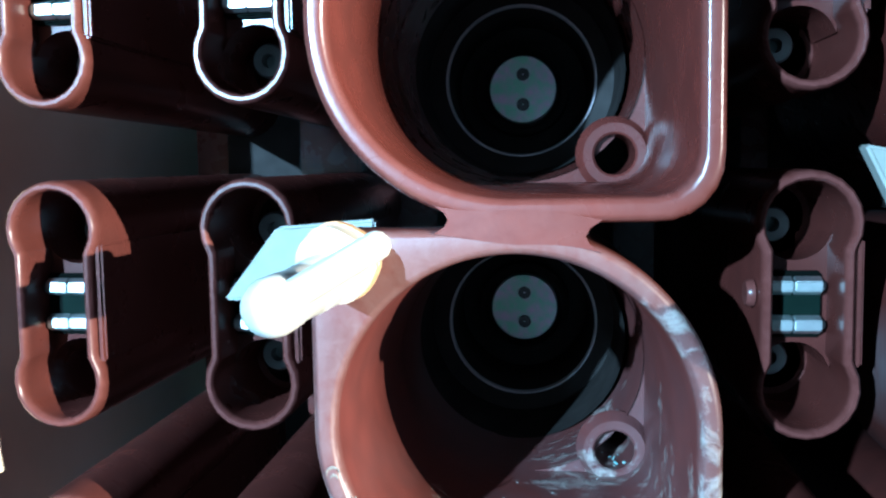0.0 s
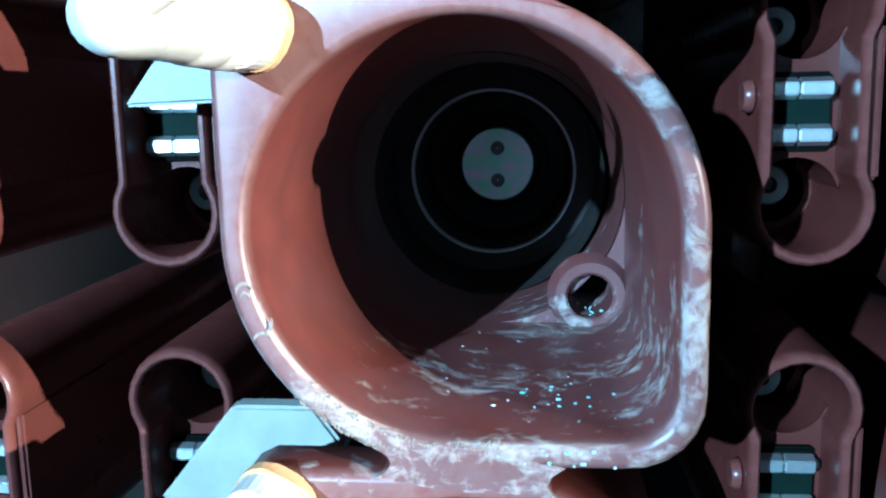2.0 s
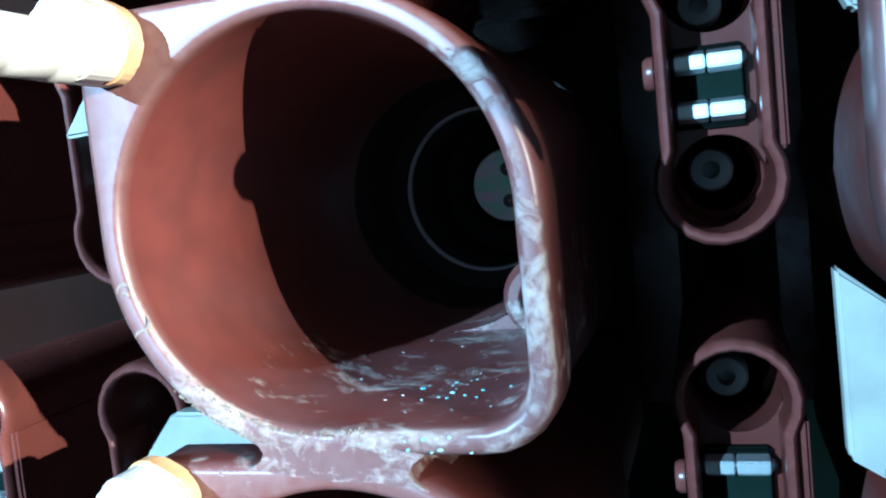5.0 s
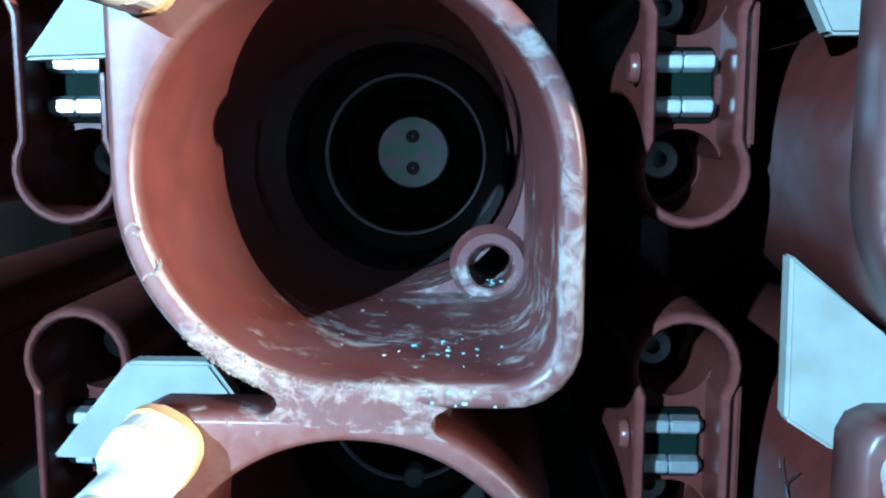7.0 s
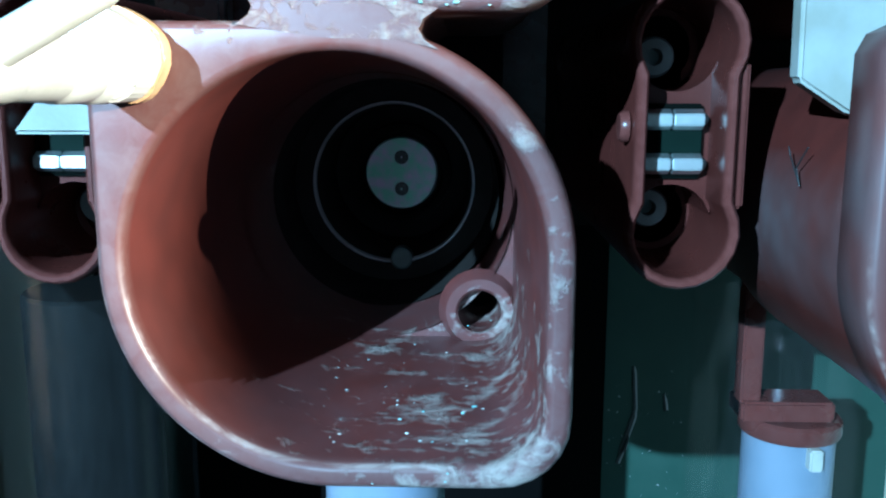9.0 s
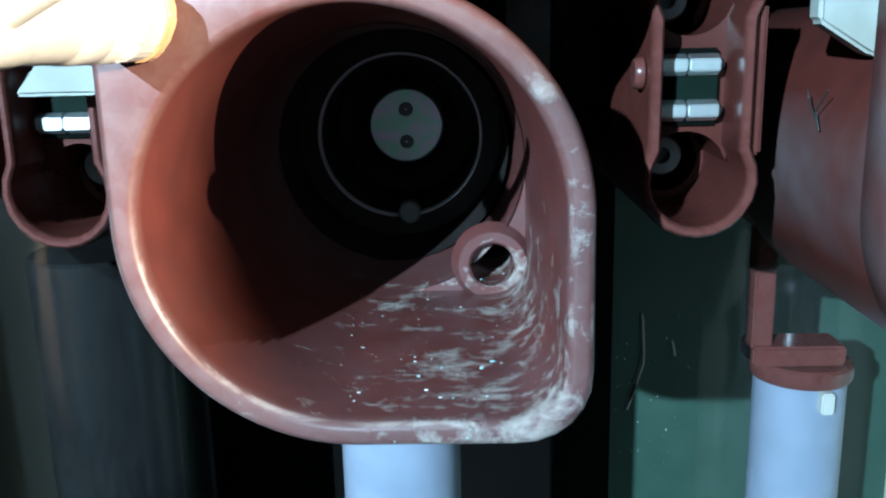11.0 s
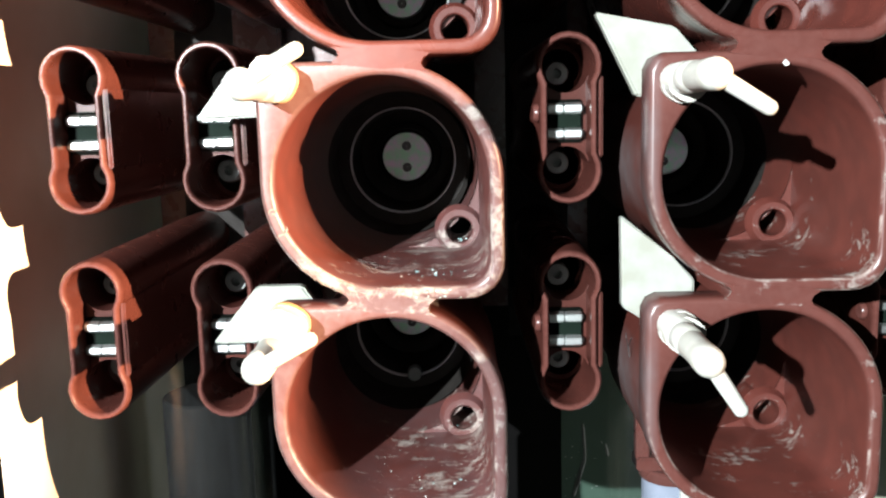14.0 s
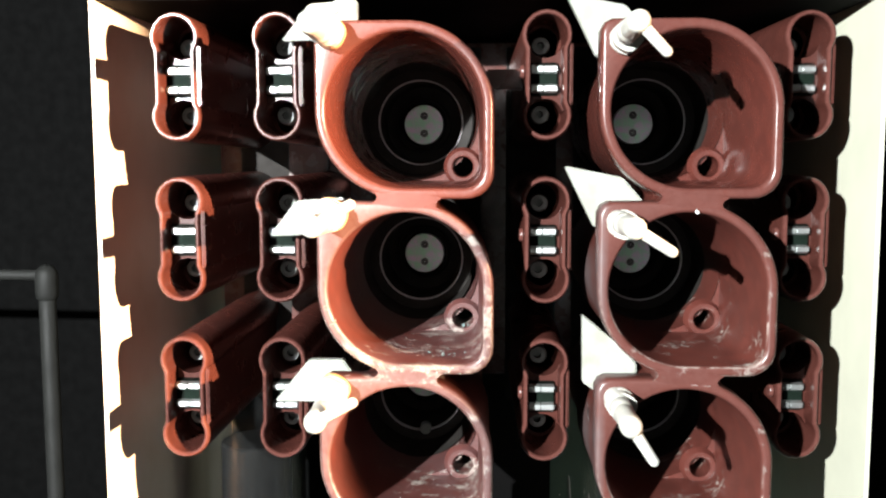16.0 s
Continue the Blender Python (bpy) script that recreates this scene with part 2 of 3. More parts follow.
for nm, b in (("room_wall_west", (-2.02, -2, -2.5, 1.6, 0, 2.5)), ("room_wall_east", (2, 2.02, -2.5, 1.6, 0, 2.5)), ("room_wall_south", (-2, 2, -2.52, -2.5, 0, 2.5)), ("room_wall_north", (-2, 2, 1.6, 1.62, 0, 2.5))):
    wall(nm, box(*b), room_dark, "added near-black wall, the unlit room's dark in its colour")

back = tagged(part("back_plate", box(XL + 0.03, XR - 0.03, BACK, BACK + 0.03, 0.80, TOP - 0.004, 0.002), resin, None), "dark red-brown resin back plate behind the sleeves", "back plate")
# Black strips laid on the plate, standing in for the dark gaps' shade.
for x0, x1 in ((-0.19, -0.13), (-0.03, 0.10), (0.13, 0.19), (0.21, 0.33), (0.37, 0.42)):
    part("gap_shade_strip", box(x0, x1, BACK - 0.006, BACK - 0.001, 0.77, TOP - 0.01, 0.001), liner_mat, back)
for x0, x1 in ((-0.127, -0.082),):
    part("rib", box(x0, x1, BACK - 0.03, BACK - 0.001, 0.77, TOP - 0.01, 0.003), resin, back)

# ---- resin columns: three flared spouts cast together ----
R_OUT, R_IN, PITCH = 0.0716, 0.0627, 0.145
N = 96


def rounded(theta, h, c):
    """Distance from the middle of a square of half size h with corners of radius c to its edge."""
    x, z = abs(math.cos(theta)), abs(math.sin(theta))
    d = h / max(x, z)
    px, pz = x * d, z * d
    if min(px, pz) > h - c:
        k = h - c
        s = x * k + z * k
        d = s + math.sqrt(max(0, s * s - 2 * k * k + c * c))
    return d


def outline(r, y, tl=None, br=None, n=N):
    """A circle with a squared corner up on the left and one down on the right."""
    pts = []
    for i in range(n):
        t = 2 * math.pi * i / n
        d = r
        if tl is not None and math.pi / 2 < t < math.pi:
            d = rounded(t, r, tl)
        if br is not None and t > 1.5 * math.pi:
            d = rounded(t, r, br)
        pts.append((1.014 * d * math.cos(t), y, d * math.sin(t)))
    return pts


def spout(parent, at, material, plug=False):
    o, f = 0.022, 0.016
    shell = loft(bmesh.new(), [
        outline(0.055, 0.70), outline(0.055, 0.668), outline(0.064, 0.655), outline(0.064, 0.52), outline(0.067, 0.508, None, o), outline(R_OUT - 0.002, 0.498, None, o),
        outline(R_OUT - 0.002, 0.364, None, o), outline(R_OUT - 0.0006, 0.3625, 0.010, o), outline(R_OUT, 0.3615, 0.010, o), outline(R_OUT, 0.346, 0.010, o), outline(R_OUT - 0.0006, 0.3422, 0.010, o), outline(R_OUT - 0.0016, 0.3406, 0.010, o), outline(R_OUT - 0.0026, 0.3401, 0.010, o), outline(R_OUT - 0.0031, 0.34, 0.010, o),
        outline(R_IN + 0.0027, 0.34, None, f), outline(R_IN + 0.0020, 0.3402, None, f), outline(R_IN + 0.0008, 0.3412, None, f), outline(R_IN, 0.3435, None, f),
        outline(R_IN - 0.0036, 0.473, None, f)])
    housing = part("housing", shell, material, parent)
    housing.location = at
    throat = [outline(R_IN - 0.0040, 0.4710), outline(R_IN - 0.006, 0.521)]
    part("throat", loft(bmesh.new(), throat), material, housing)
    hx, hz = 0.0452, -0.0462
    edge = outline(R_IN - 0.0036, 0.473, None, f)[3 * N // 4:] + [outline(R_IN - 0.0036, 0.473, None, f)[0]]
    inner = outline(R_IN - 0.0040, 0.473)[3 * N // 4:] + [outline(R_IN - 0.0040, 0.473)[0]]
    bm = bmesh.new()
    for pts in (edge + inner[::-1], ring(0.0098, 0.473, hx, hz, 24)):
        vs = [bm.verts.new(p) for p in pts]
        for i, v in enumerate(vs):
            bm.edges.new((v, vs[(i + 1) % len(vs)]))
    bmesh.ops.triangle_fill(bm, use_beauty=True, use_dissolve=False, edges=bm.edges[:])
    part("pocket_floor", bm, material, housing, "", False)
    part("liner", turned([(R_IN - 0.0062, 0.519), (R_IN - 0.008, 0.572), (0.0446, 0.574), (0.0432, 0.576), (0.0418, 0.64), (0.001, 0.64)], 48, caps=(False, False)), liner_mat, housing, "black inner liner")
    part("rim_ring", loft(bmesh.new(), [ring(0.0450, 0.5755, n=48), ring(0.0449, 0.5725, n=48), ring(0.0440, 0.5725, n=48), ring(0.0433, 0.5755, n=48)]), worn_edge, housing, "thin pale worn ring edge")
    part("collar", loft(bmesh.new(), [ring(0.031, 0.64, n=40), ring(0.030, 0.627, n=40), ring(0.026, 0.624, n=40), ring(0.0245, 0.64, n=40)]), liner_mat, housing, "black rubber collar")
    plate = part("contact_plate", turned([(0.0222, 0.64), (0.0222, 0.631), (0.0214, 0.630), (0.001, 0.630)], 48), plate_mat, housing, "round plated contact plate")
    for dz in (0.0098, -0.0098):
        part("screw_hole", turned([(0.0042, 0.6298), (0.0038, 0.6290), (0.0026, 0.6290), (0.0024, 0.6296), (0.0005, 0.6296)], 20, 0, dz, (False, False)), dark_steel, plate, "small dark socket screw")
    boss = part("boss", loft(bmesh.new(), [ring(0.0185, 0.4735, hx, hz), ring(0.0160, 0.4680, hx, hz), ring(0.0150, 0.4665, hx, hz), ring(0.0108, 0.4665, hx, hz), ring(0.0098, 0.4675, hx, hz), ring(0.0094, 0.515, hx, hz)]), material, housing)
    # Near-black end disc: the hole's deep shade is in its colour.
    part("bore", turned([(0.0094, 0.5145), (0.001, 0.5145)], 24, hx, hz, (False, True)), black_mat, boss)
    if plug:
        part("plug", turned([(0.0062, 0.581), (0.0062, 0.5715), (0.005, 0.5705), (0.0005, 0.5705)], 24, 0.004, -0.0425), grey_ring, housing, "small grey plug")
    for ob in housing.children:
        if ob.name.split('.')[0] in ("liner", "rim_ring", "collar", "contact_plate", "plug"):
            ob.location.x = 0.002 if parent.location.x > 0.2 else -0.0015
    return housing


def resin_column(cx, cz, mats, label, knobs, turn=0.0):
    col = thing("spout_column", (cx, 0, cz), label, "switch housing", "resin spout columns")
    for k, m in zip((1, 0, -1), mats):
        spout(col, (0, 0, k * PITCH), m, m is streaked)
    bow = lambda x: R_OUT - math.sqrt(R_OUT ** 2 - x * x)
    xs = [-0.027 + 0.058 * i / 14 for i in range(15)]
    for k in (1, 0):
        lap = [0.0022 + 0.0040 * (1 - abs(2 * i / 14 - 1) ** 1.3) for i in range(15)]
        top = [(x, -PITCH / 2 + e + (bow(x) if x < 0 else 0)) for x, e in zip(xs, lap)]
        low = [(x, -PITCH / 2 - e - (0 if x < 0 else bow(x))) for x, e in zip(reversed(xs), lap)]
        for pts in (top, low):
            (xa, za), (xb, zb) = pts[-1], (low if pts is top else top)[0]
            hollow = (0.5 if pts is top else -0.5) * abs(zb - za)
            pts.extend([(xa - hollow * 4 * u * (1 - u), za + (zb - za) * u) for u in (0.25, 0.5, 0.75)])
        part("web", prism(top + low, 0.3399, 0.47), resin if k else mats[1], col).location = (0, 0, k * PITCH)
    for (kx, kz), tip, amber in knobs:
        knob(col, kx, kz, tip, amber, turn)
    return col


# ---- knobs and flags ----
def knob(col, x, z, tip, amber, turn):
    """A turning knob on the squared corner of a spout, with its lever."""
    k = part("knob", turned([(0.0090, 0.001), (0.0090, -0.026), (0.0084, -0.027), (0.0084, -0.0285), (0.0088, -0.0295), (0.0086, -0.044), (0.0080, -0.045), (0.0080, -0.0465), (0.0082, -0.0475), (0.0078, -0.066), (0.0080, -0.070), (0.0080, -0.076), (0.0005, -0.076)]), white_plastic, col, "white plastic turning knob with side lever")
    k.location = (x, 0.3395, z)
    size = 0.88 if amber else 0.78
    cam_shape = []
    for i in range(36):
        t = 2 * math.pi * i / 36
        c, q = math.cos(t), math.sin(t)
        d = (abs(c) ** 2.7 + abs(q) ** 2.7) ** (-1 / 2.7)
        u, v = 0.0155 * d * c, 0.0125 * d * q
        cam_shape.append((size * (0.0020 + 0.80 * u + 0.45 * v), size * (0.0050 - 0.45 * u + 0.95 * v)))
    if turn:
        cam_shape = [(math.cos(turn) * p - math.sin(turn) * q, math.sin(turn) * p + math.cos(turn) * q) for p, q in cam_shape]
    part("cam_plate", prism(cam_shape, -0.020, -0.006, 0.0010), white_plastic, k, "white wedge-shaped cam")
    part("cam_edge", prism([(1.05 * p, 1.05 * q) for p, q in cam_shape], -0.0065, 0.0, 0.0007), amber_plastic if amber else white_plastic, k, "yellowed cam edge" if amber else "")
    part("cap", rod((0, -0.070, 0), (0, -0.0805, 0), 0.0083), white_plastic, k)
    part("lever", rod((0, -0.0795, 0), (tip[0], -0.0795, tip[1]), 0.0044, r2=0.0040), white_plastic, k)
    return k


CX1, CX2, CZ = 0.0374, 0.2668, 0.957
resin_column(CX1, CZ, (resin, crusted, streaked), "red-brown cast resin column of three flared spouts with chalky white stains",
             [((-0.0605, 0.0570 + r * PITCH), t, True) for r, t in ((1, (0.028, 0.015)), (0, (0.028, 0.016)), (-1, (0.028, 0.015)))])
scuffed = resin_column(CX2, CZ, (resin, resin_dusty, resin_dusty), "red-brown cast resin column of three flared spouts, lightly scuffed",
             [((-0.0575, 0.0560 + r * PITCH), t, False) for r, t in ((1, (0.020, -0.021)), (0, (0.027, -0.017)), (-1, (0.017, -0.026)))], -1.75)


strokes = ((0.398, -0.113), (0.408, -0.121), (0.404, -0.127), (0.415, -0.117), (0.417, -0.114))
for (ya, za), (yb, zb) in zip(strokes, strokes[1:]):
    part("scratch", rod((-0.0706, ya, za), (-0.0706, yb, zb), 0.00028, 8), dark_steel, scuffed, "dark scratched mark")


def flag(points):
    f = part("plastic_flag", prism(points, 0.392, 0.402, 0.0014), flag_plastic)
    return tagged(f, "flat white plastic flag plate behind a spout corner", "flag plate", "flags")


for dz in (0.145, 0.0):
    flag([(x, z + dz) for x, z in ((0.171, 1.057), (0.221, 1.047), (0.243, 1.022), (0.220, 1.004), (0.197, 1.004))])
flag(((0.188, 0.928), (0.2218, 0.900), (0.236, 0.885), (0.236, 0.852), (0.207, 0.8555), (0.189, 0.867)))
for dx, dz in ((0.014, 0.168), (0.0, 0.0)):
    flag([(x + dx, z + dz) for x, z in ((-0.086, 0.996), (-0.062, 1.027), (-0.020, 1.030), (-0.020, 0.998))])
flag(((-0.084, 0.848), (-0.053, 0.886), (-0.022, 0.886), (-0.012, 0.872), (-0.020, 0.848)))


# ---- pinched oblong sleeves with contact bolts ----
def oblong(w, h, y, waist, n=14):
    """Two half circles with a slightly narrower straight part between."""
    pts, k = [], h - w
    for s in (1, -1):
        a0 = -0.543 if s > 0 else math.pi - 0.543
        for i in range(n + 1):
            t = a0 + (math.pi + 1.086) * i / n
            pts.append((w * math.cos(t), y, s * k + w * math.sin(t)))
        x = -s * (w - waist)
        for z in (s * (k - w * 0.60), s * k * 0.2, -s * k * 0.2, -s * (k - w * 0.60)):
            pts.append((x, y, z))
    return pts


def sleeve(at, label, button):
    s = thing("resin_sleeve", at, label, "sleeve", "resin sleeves")
    w, h, k = 0.0222, 0.0568, 0.0034
    shell = loft(bmesh.new(), [oblong(w + 0.002, h + 0.002, 0.285, k), oblong(w, h, 0.004, k), oblong(w - 0.0008, h - 0.0008, 0.001, k), oblong(w - 0.0018, h - 0.0018, 0.0, k),
                               oblong(w - 0.0032, h - 0.0032, 0.0, k), oblong(w - 0.0042, h - 0.0042, 0.001, k), oblong(w - 0.0045, h - 0.0045, 0.004, k), oblong(w - 0.0055, h - 0.0055, 0.06, k), oblong(w - 0.008, h - 0.008, 0.062, k)])
    part("shell", shell, shaded_sleeve_resin, s).location.z = -0.0012
    part("side_rib", box(0.0185, 0.0225, 0.003, 0.26, -0.027, 0.027, 0.0012), shaded_sleeve_resin, s)
    if button:
        part("button", turned([(0.006, 0.0), (0.006, -0.002), (0.005, -0.0035), (0.0005, -0.0035)], 20), shaded_sleeve_resin, s).matrix_local = pose(-0.0195, 0.014, 0.003, 0, 0, -90)
    arc = [(x, 0.0325 - math.sqrt(0.0165 ** 2 - x * x)) for x in (-0.0158 + 0.0316 * i / 12 for i in range(13))]
    part("inner_block", prism(arc + [(x, -z - 0.004) for x, z in reversed(arc)], 0.024, 0.061), shaded_sleeve_resin, s, "red-brown inner block with hollowed ends")
    # Black block in front of the inner block: the recess's shade as colour.
    part("slot", box(-0.0140, 0.0108, 0.0205, 0.0255, -0.0175, 0.0115, 0.001), black_mat, s, "black block behind the bolts, recess shade as its colour")
    part("insulating_strip", box(-0.0065, 0.0100, 0.0192, 0.0204, -0.0075, 0.0015, 0.0003), strip_green, s, "dark green insulating strip between the bolts")
    for z in (0.0055, -0.0115):
        bolt = part("contact_bolt", rod((-0.014, 0.019, z), (0.0098, 0.019, z), 0.0026, 14), dark_steel, s, "dull threaded contact bolt")
        for x0, x1 in ((-0.0125, -0.0022), (-0.0015, 0.0100)):
            nut = loft(bmesh.new(), [[(x, 0.019 + 0.0042 * math.cos(a), z + 0.0042 * math.sin(a)) for a in (math.pi / 6 + math.pi / 3 * i for i in range(6))] for x in (x0, x1)], True, True)
            bmesh.ops.bevel(nut, geom=nut.edges[:], offset=0.0004, segments=2, affect="EDGES")
            part("nut", nut, steel, bolt, "bright plated hexagon nut", False)
    for z in (0.030, -0.033):
        part("bushing_ring", turned([(0.0085, 0.062), (0.0085, 0.053), (0.0075, 0.051), (0.0035, 0.051), (0.0032, 0.058), (0.0005, 0.058)], 28, -0.003, z, (False, True)), grey_ring, s, "grey rubber bushing ring")
    return s


label = "red-brown resin sleeve with pinched waist and two contact bolts"
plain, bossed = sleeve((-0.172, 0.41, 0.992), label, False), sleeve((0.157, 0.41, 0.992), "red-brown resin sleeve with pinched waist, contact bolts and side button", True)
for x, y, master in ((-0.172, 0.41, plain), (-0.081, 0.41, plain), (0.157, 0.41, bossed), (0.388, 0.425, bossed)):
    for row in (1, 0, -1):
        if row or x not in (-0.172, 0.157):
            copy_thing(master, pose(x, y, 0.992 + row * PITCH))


# ---- below: posts ----
def post(x, y, z1, r, material, label, clip):
    p = thing("insulator_post", (x, y, 0.30), label, "post", "posts")
    h = z1 - 0.30
    bm = loft(bmesh.new(), [[(q * math.cos(t), q * math.sin(t), z) for t in (2 * math.pi * i / 40 for i in range(40))] for q, z in ((r, 0.0), (r, h - 0.002), (r - 0.002, h), (r * 0.2, h))], True, True)
    part("tube", bm, material, p)
    if clip:
        cap = loft(bmesh.new(), [[(q * math.cos(t), q * math.sin(t), z) for t in (2 * math.pi * i / 40 for i in range(40))] for q, z in ((r + 0.002, h - 0.007), (r + 0.003, h - 0.005), (r + 0.003, h + 0.002), (r + 0.001, h + 0.004), (r - 0.012, h + 0.005))], True, True)
        part("cap", cap, resin, p, "red-brown resin cap")
        part("clip", box(0.001, 0.0085, -r - 0.007, -r + 0.002, h - 0.020, h - 0.007, 0.001), white_plastic, p, "small white plastic clip")
        part("strap", box(-0.036, -0.024, -0.018, -0.004, h + 0.006, h + 0.095, 0.0012), resin, p, "upright red-brown strap")
        part("strap_foot", box(-0.036, 0.018, -0.022, 0.004, h + 0.0055, h + 0.0175, 0.0015), resin, p, "red-brown strap foot lying on the cap")
    return p


veil = bpy.data.materials.new("clear_dusty_plastic")
veil.use_nodes = True
vn, vl = veil.node_tree.nodes, veil.node_tree.links
clear, film, gloss = vn.new("ShaderNodeBsdfTransparent"), vn.new("ShaderNodeBsdfDiffuse"), vn.new("ShaderNodeBsdfGlossy")
film.inputs[0].default_value, gloss.inputs[1].default_value = (0.24, 0.25, 0.25, 1), 0.12
dust, mix_a, mix_b = vn.new("ShaderNodeTexNoise"), vn.new("ShaderNodeMixShader"), vn.new("ShaderNodeMixShader")
dust.inputs["Scale"].default_value = 30
vl.new(ranged(vn, vl, dust.outputs["Fac"], 0.3, 0.7, 0.004, 0.014), mix_a.inputs[0])
vl.new(clear.outputs[0], mix_a.inputs[1])
vl.new(film.outputs[0], mix_a.inputs[2])
mix_b.inputs[0].default_value = 0.015
vl.new(mix_a.outputs[0], mix_b.inputs[1])
vl.new(gloss.outputs[0], mix_b.inputs[2])
vl.new(mix_b.outputs[0], vn["Material Output"].inputs[0])


def shield(x, y, r, z1):
    rows = [[(x + q * math.cos(t), y + q * math.sin(t), z) for t in (2 * math.pi * i / 48 for i in range(48))] for q, z in ((r, 0.30), (r, z1), (r - 0.002, z1), (r - 0.002, 0.30))]
    tube = part("clear_shield", loft(bmesh.new(), rows), veil)
    lip = [[(x + q * math.cos(t), y + q * math.sin(t), z) for t in (2 * math.pi * i / 48 for i in range(48))] for q, z in ((r + 0.0003, z1 - 0.004), (r + 0.0012, z1 - 0.003), (r + 0.0012, z1 + 0.0004), (r - 0.0022, z1 + 0.0004))]
    part("rim", loft(bmesh.new(), lip), veil, tube, "thickened clear plastic rim")
    return tagged(tube, "dusty clear plastic tube standing round a post", "shield", "shields")


shield(0.262, 0.60, 0.050, 0.74)
post(0.0375, 0.49, 0.735, 0.029, grey_tube, "grey-blue smooth tube standing under the spouts", False)
post(0.273, 0.60, 0.667, 0.027, grey_tube, "grey-blue smooth tube with a red-brown cap", True)
# Near-black copy of the grey posts: its shade is put into the colour.
post(-0.16, 0.62, 0.74, 0.040, shaded_tube, "near-black tube standing under the sleeves, shade in its colour", False)
shield(-0.16, 0.62, 0.060, 0.79)

bracket = tagged(part("link_bracket", box(0.104, 0.142, 0.46, 0.475, 1.128, 1.146, 0.0015), resin), "small resin link between a spout and a sleeve", "bracket")

# ---- pipe beyond the cabinet ----
pipe = thing("conduit_pipe", (-0.45, 0.72, 0.0), "dark grey conduit pipe with an elbow beside the cabinet", "pipe")
part("pipe_run", rod((0, 0, 0.0), (0, 0, 0.90), 0.0105), pipe_grey, pipe)
part("pipe_arm", rod((-0.012, 0, 0.918), (-0.5, 0, 0.925), 0.007), pipe_grey, pipe)
part("elbow", rod((0, 0, 0.895), (0, 0, 0.918), 0.014), pipe_grey, pipe)

# ---- flecks and droplets lying in the spouts' lower corners ----
fleck_mat = shader("pale_green_flecks", (0.62, 0.74, 0.72), 0.25, 0, (0.75, 0.72, 0.66), 300)


def flecks(cx, cz, count, seed):
    rnd = random.Random(seed)
    bm = bmesh.new()
    for _ in range(count):
        y = rnd.uniform(0.355, 0.47)
        x = rnd.uniform(-0.015, 0.048)
        z = -(R_IN - 0.004 * (y - 0.344) / 0.151)
        if x < 0:
            z = -math.sqrt(z * z - x * x)
        r = rnd.choice((0.0002, 0.0003, 0.0003, 0.0004, 0.0006))
        bmesh.ops.create_icosphere(bm, subdivisions=1, radius=r, matrix=Matrix.Translation((cx + x, y, cz + z)) @ Matrix.Diagonal((rnd.uniform(0.8, 1.6), rnd.uniform(0.8, 1.5), 0.6, 1)))
    return tagged(part("dirt_flecks", bm, fleck_mat), "pale dried flecks and droplets lying in the spout", "dirt", "", "stuff")


flecks(CX1, CZ, 45, 4)
flecks(CX1, CZ - PITCH, 70, 9)


# ---- small chip of plaster on a web, and scratches in the green paint ----
chip = bmesh.new()
bmesh.ops.create_icosphere(chip, subdivisions=2, radius=0.0024)
for v in chip.verts:
    v.co *= 0.75 + 0.5 * noise.noise(v.co * 400)
chip_ob = tagged(part("plaster_chip", chip, fleck_mat), "small white plaster chip stuck to a resin web", "chip")
chip_ob.location = (0.272, 0.339, 1.0205)
rear = bpy.data.objects["wall_north"]
for x0, z0, x1, z1, w in ((0.222, 0.625, 0.225, 0.585, 0.0012), (0.225, 0.585, 0.214, 0.545, 0.0020), (0.219, 0.560, 0.211, 0.535, 0.0014), (0.249, 0.600, 0.252, 0.585, 0.0010)):
    d = Vector((x1 - x0, 0, z1 - z0)).normalized()
    q = Vector((-d.z, 0, d.x)) * w
    pts = [(x0, z0), (x0 + q.x + d.x * 0.006, z0 + q.z + d.z * 0.006), (x1 + q.x * 0.6, z1 + q.z * 0.6), (x1, z1), (x1 - q.x, z1 - q.z), (x0 - q.x * 0.5, z0 - q.z * 0.5)]
    part("scratch", prism(pts, 0.8288, 0.8304), dark_steel, rear, "dark scratch in the paint", False)
    part("scratch_edge", prism([(x + 0.0016, z + 0.0004) for x, z in pts], 0.8292, 0.8304), worn_edge, rear, "pale lifted edge of the scratch", False)

specks = bmesh.new()
rnd = random.Random(31)
for _ in range(45):
    r = rnd.choice((0.0002, 0.0003, 0.0003, 0.0005))
    bmesh.ops.create_icosphere(specks, subdivisions=1, radius=r, matrix=Matrix.Translation((rnd.uniform(0.2, 0.27), 0.8297, rnd.uniform(0.46, 0.63))) @ Matrix.Diagonal((rnd.uniform(0.7, 1.8), 0.5, rnd.uniform(0.7, 1.8), 1)))
tagged(part("paint_specks", specks, worn_edge), "pale specks spattered on the green rear panel", "specks", "", "stuff")

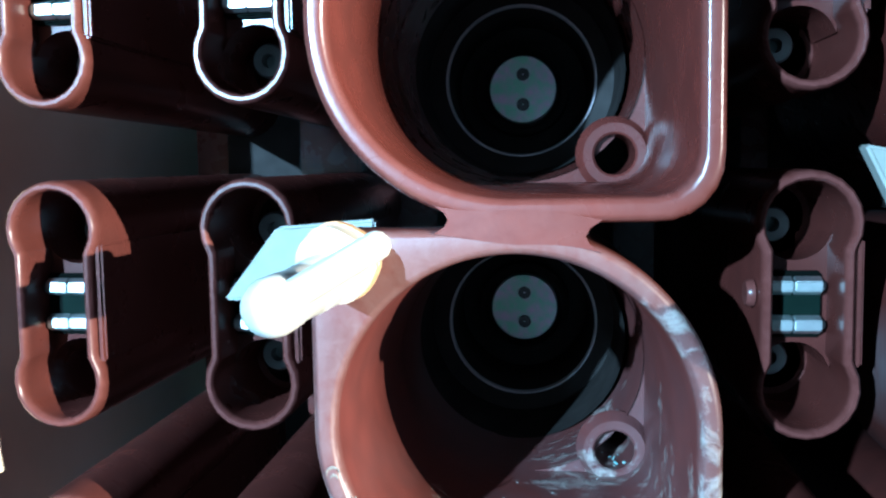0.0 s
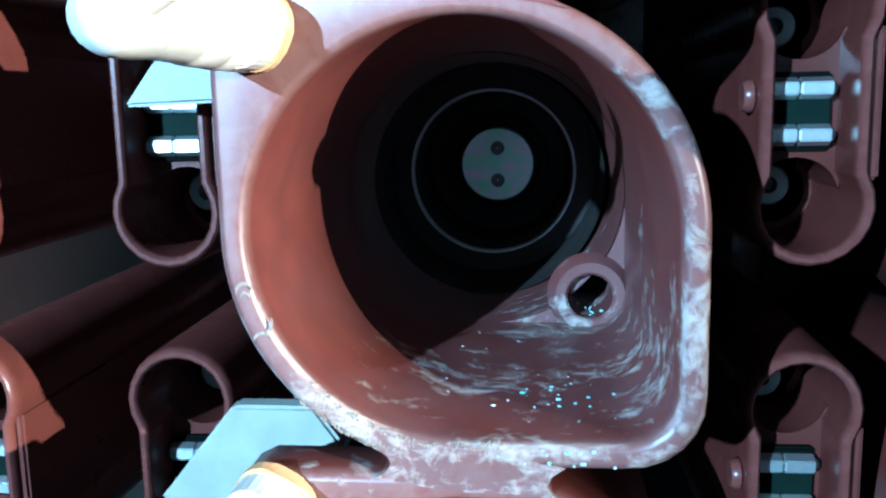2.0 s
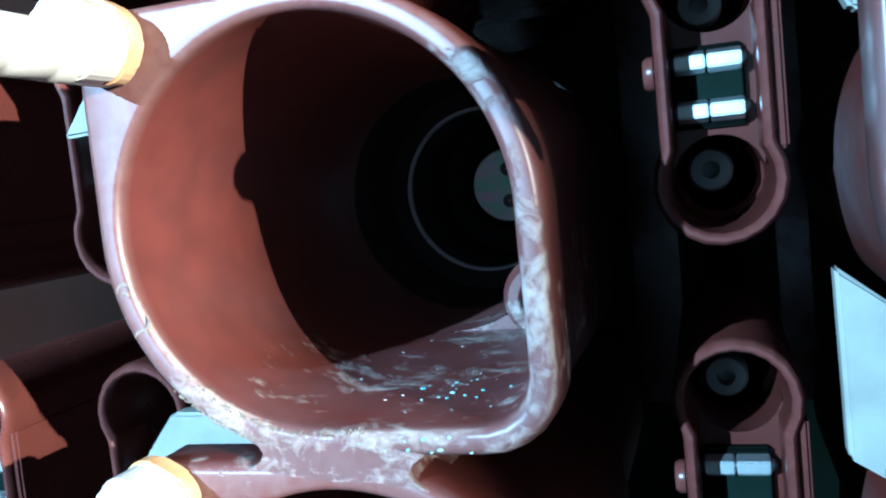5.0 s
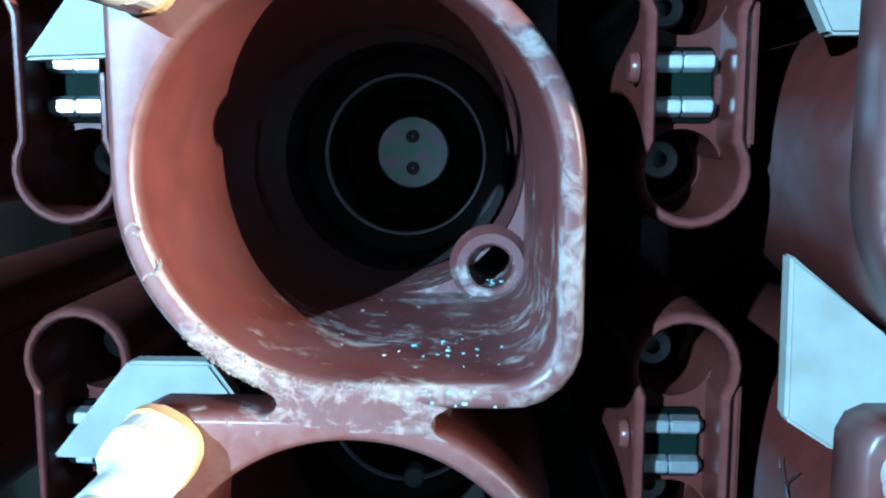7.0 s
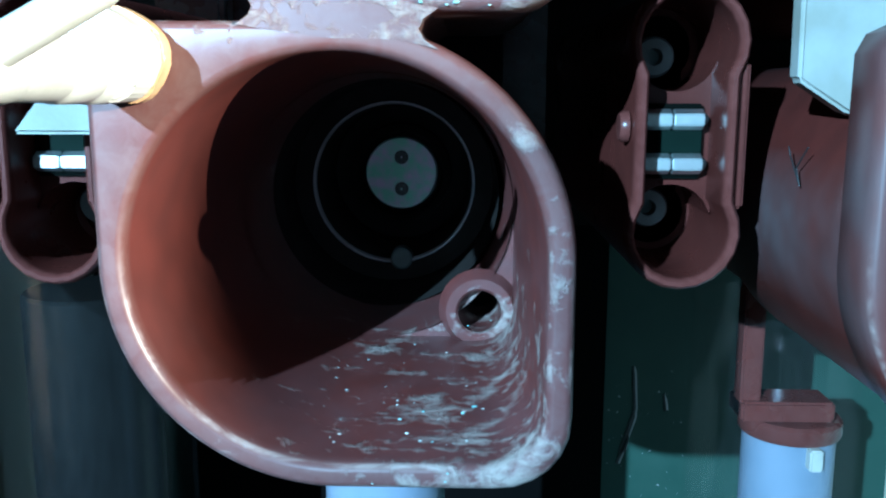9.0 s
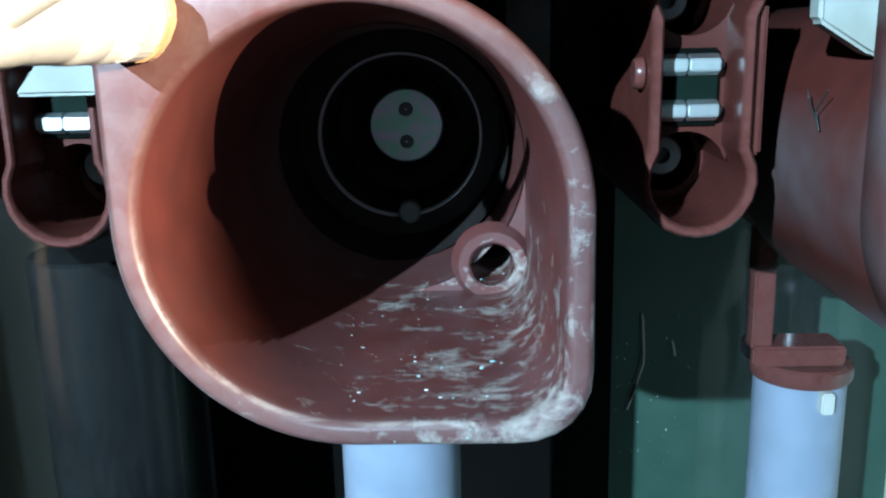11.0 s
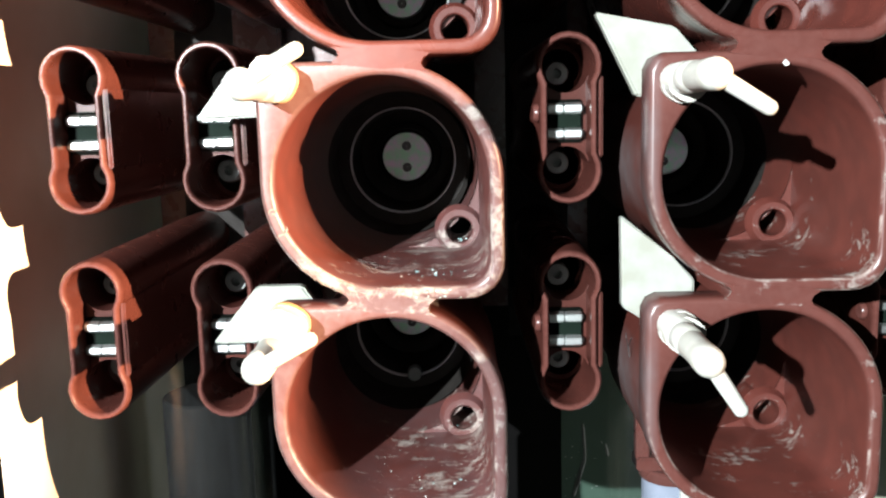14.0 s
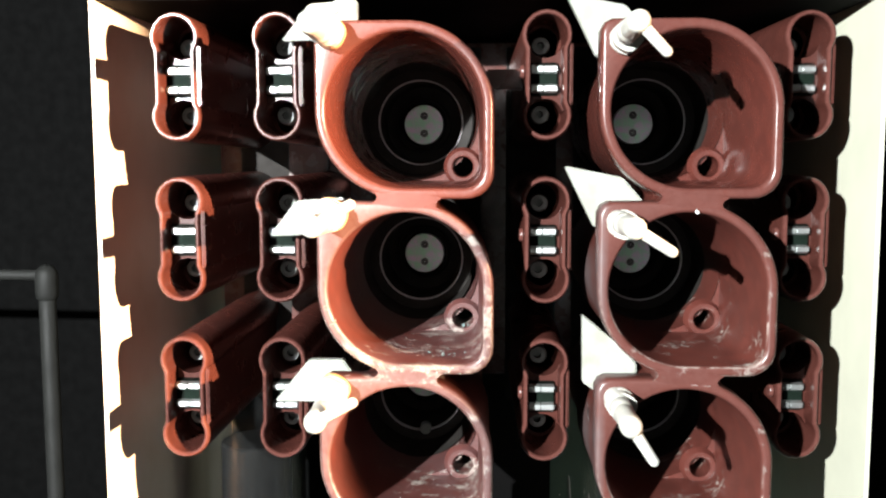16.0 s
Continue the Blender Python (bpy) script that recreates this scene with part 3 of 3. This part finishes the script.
# ---- turquoise corrosion grains in the lower corners and bores, and a cracked mark on a spout's flank ----
turquoise = shader("turquoise_corrosion", (0.22, 0.48, 0.50), 0.6, 0, (0.45, 0.55, 0.50), 500)
for cz, count, seed in ((CZ, 46, 3), (CZ - PITCH, 10, 12)):
    rnd = random.Random(seed)
    grains = bmesh.new()
    for i in range(count):
        if i % 3:
            at = (CX1 + rnd.gauss(0.036, 0.010), rnd.uniform(0.350, 0.42), cz - R_IN + 0.0012)
        else:
            at = (CX1 + rnd.gauss(0.028, 0.009), 0.3397, cz - R_IN - rnd.uniform(0.002, 0.007))
        if not i % 5:
            a = rnd.uniform(-2.4, -0.9)
            at = (CX1 + 0.0452 + 0.0088 * math.cos(a), rnd.uniform(0.470, 0.490), cz - 0.0462 + 0.0088 * math.sin(a))
        at = (min(at[0], CX1 + 0.052), at[1], at[2])
        bmesh.ops.create_icosphere(grains, subdivisions=1, radius=rnd.choice((0.0003, 0.0005, 0.0008)), matrix=Matrix.Translation(at) @ Matrix.Diagonal((rnd.uniform(0.8, 1.7), rnd.uniform(0.8, 1.7), 0.7, 1)))
    tagged(part("corrosion_grains", grains, turquoise), "turquoise corrosion grains clinging to the lower spout corner", "corrosion", "", "stuff")


# ---- granular chalk crust along a spout's lower rim and down the web ----
crust_mat = shader("cream_chalk_crust", (0.21, 0.19, 0.155), 0.9, 0, (0.13, 0.10, 0.085), 900, spec=0.1)


def crust(count, seed, a0, a1, spread, cx, cz):
    rnd = random.Random(seed)
    ball = bmesh.new()
    bmesh.ops.create_icosphere(ball, subdivisions=1, radius=1.0)
    ball.verts.index_update()
    verts, faces = [], []
    for _ in range(count):
        a = math.radians(rnd.uniform(a0, a1))
        r = R_IN + 0.0045 + rnd.gauss(0.0, 1.0) * spread
        r = max(R_IN + 0.0005, min(r, R_OUT + (0.003 if -1.80 < a < -1.22 else -0.0012)))
        x, z = 1.014 * r * math.cos(a), r * math.sin(a)
        q = rnd.choice((0.0001, 0.00015, 0.0002, 0.00025, 0.00035))
        m = Matrix.Translation((cx + x, 0.3402, cz + z)) @ Matrix.Rotation(a + rnd.uniform(-0.6, 0.6), 4, "Y") @ Matrix.Diagonal((q * rnd.uniform(0.8, 2.6), q * 0.8, q * rnd.uniform(0.6, 1.6), 1))
        k = len(verts)
        verts.extend(m @ v.co for v in ball.verts)
        faces.extend([k + v.index for v in f.verts] for f in ball.faces)
    ball.free()
    me = bpy.data.meshes.new("chalk_crust")
    me.from_pydata(verts, [], faces)
    me.materials.append(crust_mat)
    return tagged(new("chalk_crust", me), "granular cream chalk crust on a red-brown spout rim", "crust", "", "stuff")


crust(1500, 5, -136, -80, 0.0020, CX1, CZ)
curl = bmesh.new()
for ax, az, r, t0, t1 in ((-0.0650, -0.0165, 0.0026, 0.2, 3.4), (-0.0648, -0.0182, 0.0014, 0.0, 3.0), (-0.0600, -0.0322, 0.0030, 0.6, 2.9), (-0.0610, -0.0255, 0.0040, -1.2, 0.3)):
    ts = [t0 + (t1 - t0) * i / 12 for i in range(13)]
    loft(curl, [[(CX1 + ax + (r + w * math.cos(u)) * math.cos(t), 0.3400 + 0.0003 * math.sin(u), CZ + az + (r + w * math.cos(u)) * math.sin(t)) for u in (2 * math.pi * k / 8 for k in range(8))] for t, w in ((t, 0.00015 + 0.00045 * math.sin(math.pi * i / 12)) for i, t in enumerate(ts))], True, True)
tagged(part("chalk_curl", curl, crust_mat), "curled cream chalk strokes on the spout rim", "crust", "", "stuff")
